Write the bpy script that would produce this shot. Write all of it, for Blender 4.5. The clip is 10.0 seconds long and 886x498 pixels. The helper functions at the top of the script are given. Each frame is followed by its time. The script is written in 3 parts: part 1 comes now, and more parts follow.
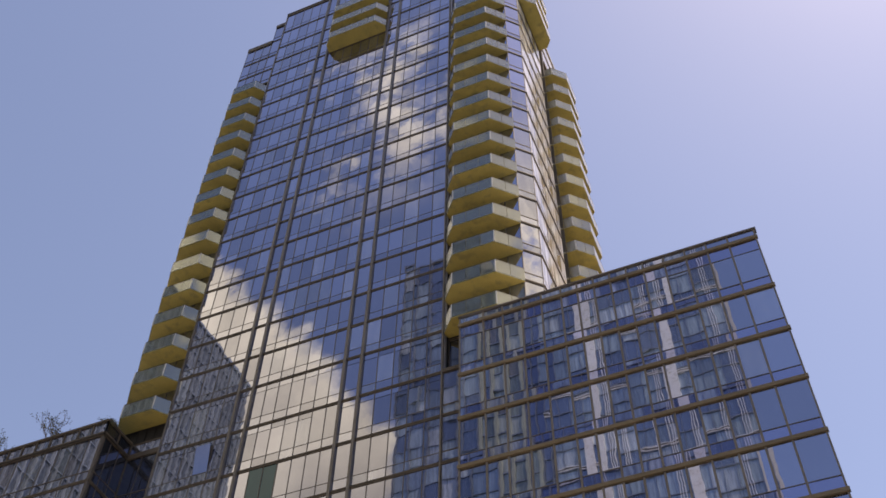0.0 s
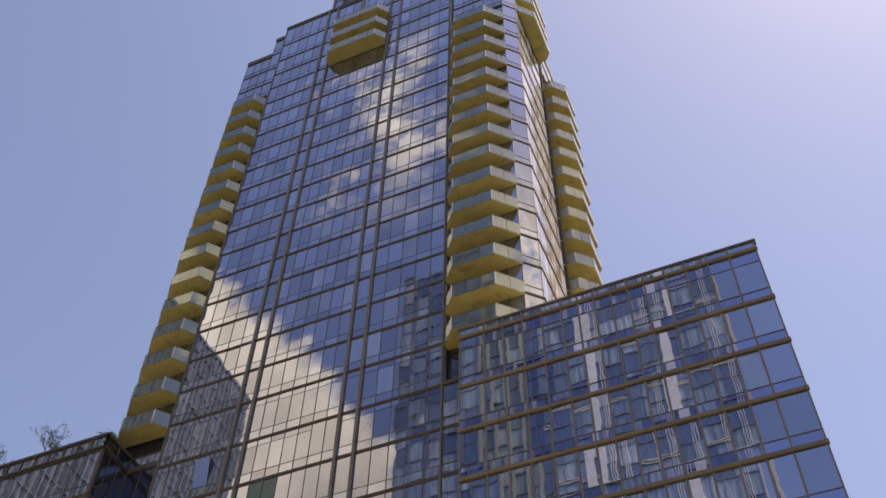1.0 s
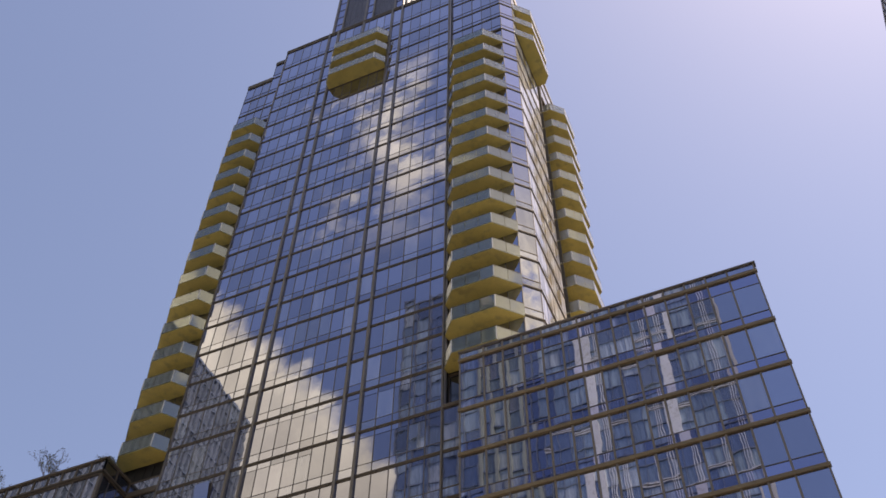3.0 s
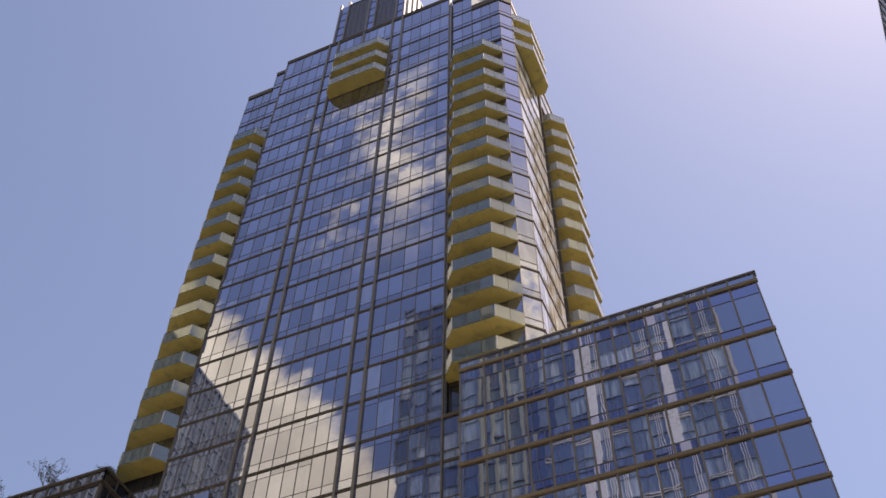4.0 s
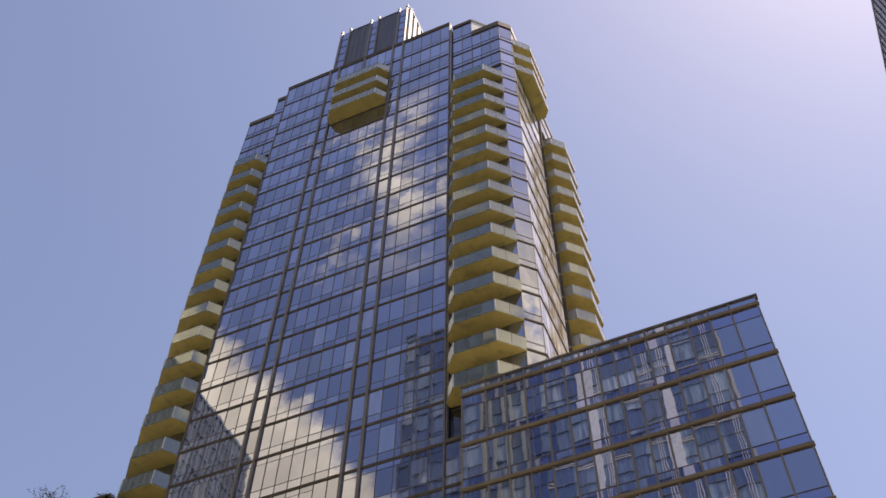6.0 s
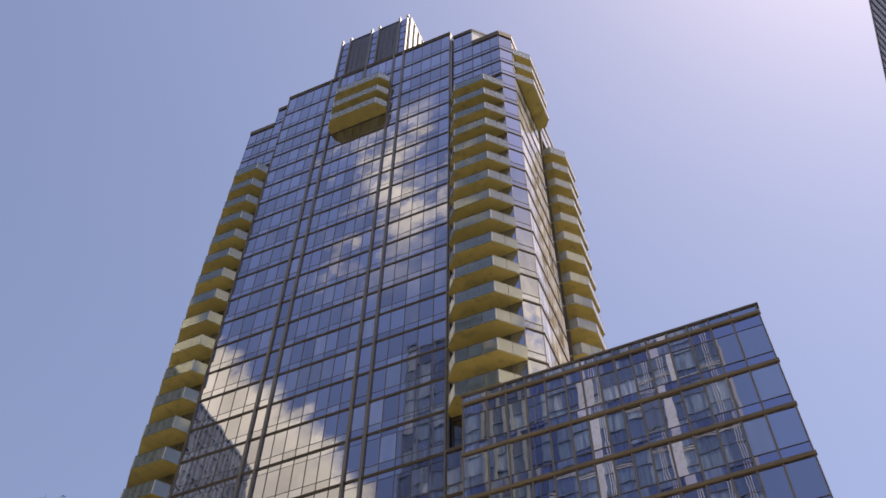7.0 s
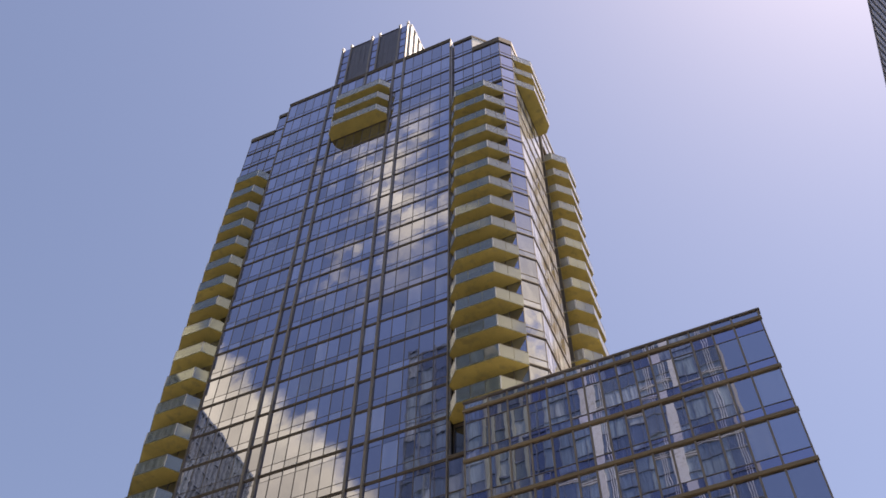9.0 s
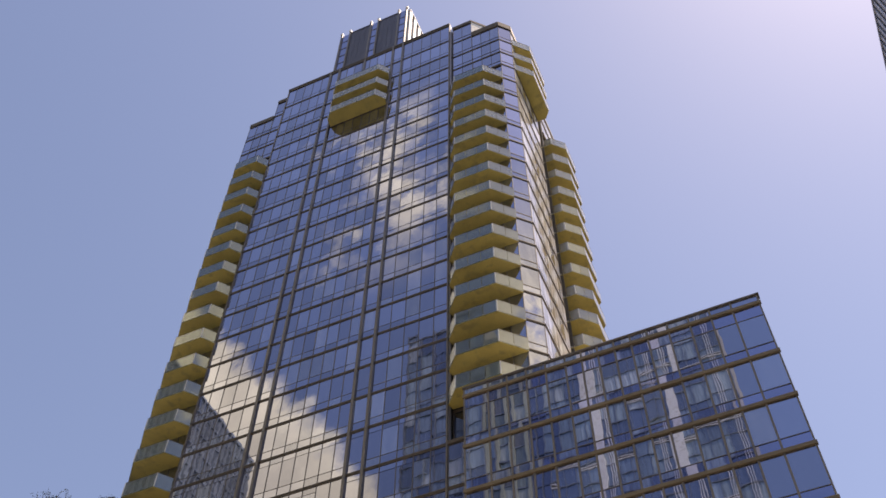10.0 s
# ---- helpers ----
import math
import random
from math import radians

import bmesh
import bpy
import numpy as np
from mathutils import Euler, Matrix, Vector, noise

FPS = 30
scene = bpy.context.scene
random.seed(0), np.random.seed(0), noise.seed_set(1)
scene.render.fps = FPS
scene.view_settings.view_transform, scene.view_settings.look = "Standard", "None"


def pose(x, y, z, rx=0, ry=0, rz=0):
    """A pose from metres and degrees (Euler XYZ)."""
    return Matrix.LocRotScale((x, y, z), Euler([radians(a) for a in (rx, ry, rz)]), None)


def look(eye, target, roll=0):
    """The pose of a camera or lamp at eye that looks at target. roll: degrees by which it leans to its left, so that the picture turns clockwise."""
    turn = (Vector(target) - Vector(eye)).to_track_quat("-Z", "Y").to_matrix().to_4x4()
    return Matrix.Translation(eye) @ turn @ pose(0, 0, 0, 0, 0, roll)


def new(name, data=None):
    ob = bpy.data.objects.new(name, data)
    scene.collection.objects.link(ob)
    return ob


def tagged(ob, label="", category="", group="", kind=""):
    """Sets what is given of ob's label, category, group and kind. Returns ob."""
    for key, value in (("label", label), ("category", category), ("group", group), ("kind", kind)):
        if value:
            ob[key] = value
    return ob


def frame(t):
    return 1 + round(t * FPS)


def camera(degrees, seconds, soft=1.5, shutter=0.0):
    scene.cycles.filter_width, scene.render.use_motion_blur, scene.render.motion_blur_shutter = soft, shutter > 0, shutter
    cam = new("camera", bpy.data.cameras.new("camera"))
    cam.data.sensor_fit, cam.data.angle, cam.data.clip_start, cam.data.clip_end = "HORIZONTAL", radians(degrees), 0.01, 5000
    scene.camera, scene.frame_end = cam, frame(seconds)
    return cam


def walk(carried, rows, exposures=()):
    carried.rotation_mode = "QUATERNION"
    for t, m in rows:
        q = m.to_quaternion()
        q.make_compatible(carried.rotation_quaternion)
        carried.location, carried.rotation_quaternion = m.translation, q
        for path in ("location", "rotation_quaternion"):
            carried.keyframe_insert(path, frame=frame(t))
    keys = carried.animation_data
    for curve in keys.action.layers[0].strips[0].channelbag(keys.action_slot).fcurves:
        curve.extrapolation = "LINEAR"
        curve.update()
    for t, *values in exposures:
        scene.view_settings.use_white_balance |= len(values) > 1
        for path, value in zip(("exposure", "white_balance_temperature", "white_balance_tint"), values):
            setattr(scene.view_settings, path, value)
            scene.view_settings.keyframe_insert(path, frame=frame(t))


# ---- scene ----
# The camera stands on the pavement and tilts up along the tower.
cam = camera(46.6, 10.0, soft=1.6)
EYE = 1.6
ROWS = [  # seconds, turn to the left, tilt up, lean
    (0.0, 24.089, 51.548, 1.345), (0.5, 24.086, 51.884, 1.268), (1.0, 24.094, 52.236, 1.230),
    (1.5, 24.110, 52.539, 1.189), (2.0, 24.097, 52.874, 1.110), (2.5, 24.103, 53.202, 1.127),
    (4.0, 24.156, 54.041, 1.146), (4.5, 24.192, 54.311, 1.150), (5.0, 24.225, 54.689, 1.079),
    (5.5, 24.263, 55.097, 1.036), (7.0, 24.396, 55.915, 1.016), (7.5, 24.443, 56.272, 1.036),
    (8.0, 24.489, 56.558, 1.048), (8.5, 24.526, 56.465, 1.035), (9.0, 24.509, 56.269, 0.904),
    (9.5, 24.481, 55.880, 0.769), (10.0, 24.437, 55.467, 0.727),
]
walk(cam, [(t, pose(0, 0, EYE, 0, 0, yaw) @ pose(0, 0, 0, 90 + tilt, 0, 0) @ pose(0, 0, 0, 0, 0, lean)) for t, yaw, tilt, lean in ROWS],
     exposures=[(0.0, 0.27, 7850, 25), (10.0, 0.27, 7850, 25)])

# ---------------------------------------------------------------- light
SUN_EL, SUN_AZ = 68.0, 57.0      # height; turn from +y towards +x
world = bpy.data.worlds.new("world")
scene.world = world
world.use_nodes = True


def sky_nodes(tree):
    tree.nodes.clear()
    N, L = tree.nodes.new, tree.links.new

    def math_node(op, a, b=None, clamp=False):
        n = N("ShaderNodeMath")
        n.operation, n.use_clamp = op, clamp
        for i, v in enumerate((a, b)):
            if v is None:
                continue
            if isinstance(v, (int, float)):
                n.inputs[i].default_value = v
            else:
                L(v, n.inputs[i])
        return n.outputs[0]

    def smooth(v, lo, hi):
        n = N("ShaderNodeMapRange")
        n.interpolation_type = "SMOOTHSTEP"
        L(v, n.inputs["Value"])
        n.inputs["From Min"].default_value, n.inputs["From Max"].default_value = lo, hi
        return n.outputs["Result"]

    sky = N("ShaderNodeTexSky")
    sky.sky_type, sky.sun_disc = "NISHITA", False
    sky.sun_elevation, sky.sun_rotation = radians(SUN_EL), radians(SUN_AZ)
    sky.altitude, sky.air_density, sky.dust_density, sky.ozone_density = 20, 1.0, SKY_DUST, 2.5
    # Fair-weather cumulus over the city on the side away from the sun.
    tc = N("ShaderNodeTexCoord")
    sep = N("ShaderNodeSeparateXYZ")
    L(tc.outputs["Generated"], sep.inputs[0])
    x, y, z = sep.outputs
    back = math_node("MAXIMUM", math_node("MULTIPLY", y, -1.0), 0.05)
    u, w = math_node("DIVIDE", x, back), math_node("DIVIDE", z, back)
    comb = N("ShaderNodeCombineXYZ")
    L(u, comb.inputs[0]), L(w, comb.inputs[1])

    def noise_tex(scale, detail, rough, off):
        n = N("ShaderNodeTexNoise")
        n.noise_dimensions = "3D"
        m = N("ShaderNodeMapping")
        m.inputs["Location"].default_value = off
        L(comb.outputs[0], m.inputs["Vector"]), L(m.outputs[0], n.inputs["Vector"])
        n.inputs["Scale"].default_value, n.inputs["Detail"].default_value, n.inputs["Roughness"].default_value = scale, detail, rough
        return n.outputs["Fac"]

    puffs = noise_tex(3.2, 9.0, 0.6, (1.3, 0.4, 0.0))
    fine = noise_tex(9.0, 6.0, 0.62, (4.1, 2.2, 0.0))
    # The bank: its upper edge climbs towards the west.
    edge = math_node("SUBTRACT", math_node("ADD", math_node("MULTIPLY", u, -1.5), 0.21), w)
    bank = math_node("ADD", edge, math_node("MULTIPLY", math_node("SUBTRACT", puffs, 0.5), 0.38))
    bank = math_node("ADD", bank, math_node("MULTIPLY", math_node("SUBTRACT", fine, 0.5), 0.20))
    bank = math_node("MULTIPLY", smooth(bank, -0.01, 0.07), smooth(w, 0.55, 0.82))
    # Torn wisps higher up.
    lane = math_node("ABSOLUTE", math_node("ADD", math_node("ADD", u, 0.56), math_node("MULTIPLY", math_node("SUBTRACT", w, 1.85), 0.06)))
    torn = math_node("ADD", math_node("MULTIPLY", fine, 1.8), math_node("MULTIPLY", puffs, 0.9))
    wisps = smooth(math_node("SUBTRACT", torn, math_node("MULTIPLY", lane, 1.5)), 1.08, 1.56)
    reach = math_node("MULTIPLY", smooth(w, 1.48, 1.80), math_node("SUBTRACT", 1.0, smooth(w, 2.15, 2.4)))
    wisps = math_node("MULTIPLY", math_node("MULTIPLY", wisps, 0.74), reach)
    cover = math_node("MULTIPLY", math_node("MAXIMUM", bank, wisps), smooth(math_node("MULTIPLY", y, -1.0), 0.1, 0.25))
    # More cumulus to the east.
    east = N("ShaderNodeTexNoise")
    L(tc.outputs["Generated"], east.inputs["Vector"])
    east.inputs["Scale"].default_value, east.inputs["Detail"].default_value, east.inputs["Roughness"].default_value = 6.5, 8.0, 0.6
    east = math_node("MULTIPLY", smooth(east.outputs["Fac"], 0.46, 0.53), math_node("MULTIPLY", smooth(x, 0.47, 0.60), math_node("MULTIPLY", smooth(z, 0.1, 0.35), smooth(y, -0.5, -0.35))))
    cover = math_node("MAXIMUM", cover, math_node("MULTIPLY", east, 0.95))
    tone = N("ShaderNodeMix")
    tone.data_type = "RGBA"
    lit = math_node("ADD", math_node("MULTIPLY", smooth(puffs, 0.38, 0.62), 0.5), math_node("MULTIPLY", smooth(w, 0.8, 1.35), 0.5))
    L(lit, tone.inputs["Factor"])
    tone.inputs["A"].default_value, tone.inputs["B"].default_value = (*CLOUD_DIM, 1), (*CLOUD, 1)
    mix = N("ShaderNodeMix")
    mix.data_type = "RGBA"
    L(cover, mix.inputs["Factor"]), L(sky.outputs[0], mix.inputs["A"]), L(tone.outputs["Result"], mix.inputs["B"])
    bg, out = N("ShaderNodeBackground"), N("ShaderNodeOutputWorld")
    L(mix.outputs["Result"], bg.inputs["Color"]), L(bg.outputs[0], out.inputs["Surface"])
    bg.inputs["Strength"].default_value = SKY_STRENGTH


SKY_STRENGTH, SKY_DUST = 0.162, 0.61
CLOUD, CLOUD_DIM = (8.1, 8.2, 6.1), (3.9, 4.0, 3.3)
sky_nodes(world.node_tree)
sun = new("sun", bpy.data.lights.new("sun", "SUN"))
sun.data.energy, sun.data.angle, sun.data.color = 4.9, radians(0.53), (1.0, 0.95, 0.86)
sun_way = Vector((math.sin(radians(SUN_AZ)) * math.cos(radians(SUN_EL)), math.cos(radians(SUN_AZ)) * math.cos(radians(SUN_EL)), math.sin(radians(SUN_EL))))
sun.matrix_world = look(sun_way * 300, (0, 0, 0))


# ---------------------------------------------------------------- materials
def material(name, colour, rough=0.5, metal=0.0, spots=0.15, scale=3.0, fine=40.0, bump=0.0, bump_scale=8.0, vary=0.0, island=False, stain=None, coat=0.0, ior=1.5, streak=1.0):
    """Principled surface: colour broken up at two scales, fine relief, and a shade that differs from piece to piece."""
    m = bpy.data.materials.new(name)
    m.use_nodes = True
    t = m.node_tree
    N, L = t.nodes.new, t.links.new
    b = t.nodes["Principled BSDF"]
    b.inputs["Roughness"].default_value, b.inputs["Metallic"].default_value, b.inputs["IOR"].default_value = rough, metal, ior
    b.inputs["Coat Weight"].default_value = coat
    geo = N("ShaderNodeNewGeometry")
    mp = N("ShaderNodeMapping")
    mp.inputs["Scale"].default_value = (1, 1, streak)
    L(geo.outputs["Position"], mp.inputs["Vector"])

    def tex(s, detail):
        n = N("ShaderNodeTexNoise")
        n.inputs["Scale"].default_value, n.inputs["Detail"].default_value = s, detail
        L(mp.outputs[0], n.inputs["Vector"])
        return n.outputs["Fac"]

    def blend(kind, fac, a, c):
        n = N("ShaderNodeMix")
        n.data_type, n.blend_type = "RGBA", kind
        for key, v in (("Factor", fac), ("A", a), ("B", c)):
            if isinstance(v, (int, float)):
                n.inputs[key].default_value = v
            elif isinstance(v, tuple):
                n.inputs[key].default_value = (*v, 1)
            else:
                L(v, n.inputs[key])
        return n.outputs["Result"]

    big, small = tex(scale, 5), tex(fine, 3)
    dark = tuple(c * (1 - 1.6 * spots) for c in colour)
    light = tuple(min(1, c * (1 + spots)) for c in colour)
    col = blend("MIX", big, dark, light)
    col = blend("OVERLAY", 0.35 * min(1, spots * 4), col, small)
    if stain:
        r = N("ShaderNodeMapRange")
        L(tex(scale * 2.3, 6), r.inputs["Value"])
        r.inputs["From Min"].default_value, r.inputs["From Max"].default_value = 0.52, 0.68
        col = blend("MIX", r.outputs["Result"], col, stain)
    if vary:
        src = geo.outputs["Random Per Island"] if island else N("ShaderNodeObjectInfo").outputs["Random"]
        r = N("ShaderNodeMapRange")
        L(src, r.inputs["Value"])
        r.inputs["To Min"].default_value, r.inputs["To Max"].default_value = 1 - vary, 1 + vary
        hsv = N("ShaderNodeHueSaturation")
        L(r.outputs["Result"], hsv.inputs["Value"]), L(col, hsv.inputs["Color"])
        col = hsv.outputs["Color"]
    L(col, b.inputs["Base Color"])
    rr = N("ShaderNodeMapRange")
    L(small, rr.inputs["Value"])
    rr.inputs["To Min"].default_value, rr.inputs["To Max"].default_value = max(0, rough - 0.15 * rough - 0.01), min(1, rough + 0.15 * rough + 0.01)
    L(rr.outputs["Result"], b.inputs["Roughness"])
    if bump:
        bn = N("ShaderNodeBump")
        bn.inputs["Strength"].default_value, bn.inputs["Distance"].default_value = 1.0, bump
        L(tex(bump_scale, 2), bn.inputs["Height"])
        L(bn.outputs[0], b.inputs["Normal"])
    return m


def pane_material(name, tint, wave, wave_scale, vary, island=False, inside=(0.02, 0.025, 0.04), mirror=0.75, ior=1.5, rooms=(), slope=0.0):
    """Coated curtain-wall glass: a tinted mirror, slightly bowed by the heat treatment, over a colour darkened for an
    unlit room or paler for drawn blinds.
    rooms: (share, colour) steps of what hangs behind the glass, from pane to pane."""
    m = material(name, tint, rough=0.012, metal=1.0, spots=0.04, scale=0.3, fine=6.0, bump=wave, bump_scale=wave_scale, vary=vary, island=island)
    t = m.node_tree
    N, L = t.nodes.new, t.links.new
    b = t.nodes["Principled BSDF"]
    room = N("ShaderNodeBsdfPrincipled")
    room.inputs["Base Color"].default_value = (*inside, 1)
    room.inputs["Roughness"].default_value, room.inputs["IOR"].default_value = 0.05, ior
    if rooms:
        geo = N("ShaderNodeNewGeometry")
        ramp = N("ShaderNodeValToRGB")
        ramp.color_ramp.interpolation = "CONSTANT"
        ramp.color_ramp.elements[0].color = (*inside, 1)
        last = ramp.color_ramp.elements[1]
        last.position, last.color = rooms[-1][0], (*rooms[-1][1], 1)
        for at, colour in rooms[:-1]:
            ramp.color_ramp.elements.new(at).color = (*colour, 1)
        seed = N("ShaderNodeMath")                 # another draw than the shade's own
        seed.operation = "MULTIPLY"
        seed.inputs[1].default_value = 37.31
        L(geo.outputs["Random Per Island"] if island else N("ShaderNodeObjectInfo").outputs["Random"], seed.inputs[0])
        part_of = N("ShaderNodeMath")
        part_of.operation = "FRACT"
        L(seed.outputs[0], part_of.inputs[0]), L(part_of.outputs[0], ramp.inputs[0])
        folds = N("ShaderNodeTexNoise")            # hanging folds
        mp = N("ShaderNodeMapping")
        mp.inputs["Scale"].default_value = (3.2, 3.2, 0.22)
        folds.inputs["Scale"].default_value, folds.inputs["Detail"].default_value = 1.0, 3.0
        L(geo.outputs["Position"], mp.inputs["Vector"]), L(mp.outputs[0], folds.inputs["Vector"])
        depth = N("ShaderNodeMapRange")
        L(folds.outputs["Fac"], depth.inputs["Value"])
        depth.inputs["From Min"].default_value, depth.inputs["From Max"].default_value = 0.3, 0.7
        depth.inputs["To Min"].default_value, depth.inputs["To Max"].default_value = 0.45, 1.35
        hsv = N("ShaderNodeHueSaturation")
        L(depth.outputs["Result"], hsv.inputs["Value"]), L(ramp.outputs["Color"], hsv.inputs["Color"])
        L(hsv.outputs["Color"], room.inputs["Base Color"])
    mix = N("ShaderNodeMixShader")
    mix.inputs[0].default_value = mirror
    if slope:                                      # the coating mirrors more at a glancing angle
        facing = N("ShaderNodeLayerWeight")
        gain = N("ShaderNodeMapRange")
        L(facing.outputs["Facing"], gain.inputs["Value"])
        gain.inputs["From Min"].default_value, gain.inputs["From Max"].default_value = 0.35, 0.72
        gain.inputs["To Min"].default_value, gain.inputs["To Max"].default_value = mirror - slope, mirror + slope
        L(gain.outputs["Result"], mix.inputs[0])
    out = next(n for n in t.nodes if n.type == "OUTPUT_MATERIAL")
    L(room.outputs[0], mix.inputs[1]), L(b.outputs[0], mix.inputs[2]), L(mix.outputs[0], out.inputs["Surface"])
    return m


def rail_glass(name, tint, body, clear, mirror=0.6):
    """Laminated balcony glass: partly clear, partly a milky interlayer, with a gloss."""
    m = bpy.data.materials.new(name)
    m.use_nodes = True
    t = m.node_tree
    N, L = t.nodes.new, t.links.new
    b = t.nodes["Principled BSDF"]
    tex = N("ShaderNodeTexNoise")
    tex.inputs["Scale"].default_value = 1.7
    geo = N("ShaderNodeNewGeometry")
    L(geo.outputs["Position"], tex.inputs["Vector"])
    ramp = N("ShaderNodeMix")
    ramp.data_type = "RGBA"
    L(tex.outputs["Fac"], ramp.inputs["Factor"])
    ramp.inputs["A"].default_value, ramp.inputs["B"].default_value = (*[c * 0.8 for c in body], 1), (*[min(1, c * 1.15) for c in body], 1)
    L(ramp.outputs["Result"], b.inputs["Base Color"])
    b.inputs["Roughness"].default_value, b.inputs["IOR"].default_value = 0.06, 1.6
    gloss = N("ShaderNodeBsdfGlossy")
    gloss.inputs["Color"].default_value, gloss.inputs["Roughness"].default_value = (0.80, 0.84, 0.84, 1), 0.03
    sheet = N("ShaderNodeMixShader")
    sheet.inputs[0].default_value = mirror
    L(b.outputs[0], sheet.inputs[1]), L(gloss.outputs[0], sheet.inputs[2])
    tr = N("ShaderNodeBsdfTransparent")
    tr.inputs[0].default_value = (*tint, 1)
    mix = N("ShaderNodeMixShader")
    mix.inputs[0].default_value = clear
    out = next(n for n in t.nodes if n.type == "OUTPUT_MATERIAL")
    L(sheet.outputs[0], mix.inputs[1]), L(tr.outputs[0], mix.inputs[2]), L(mix.outputs[0], out.inputs["Surface"])
    return m


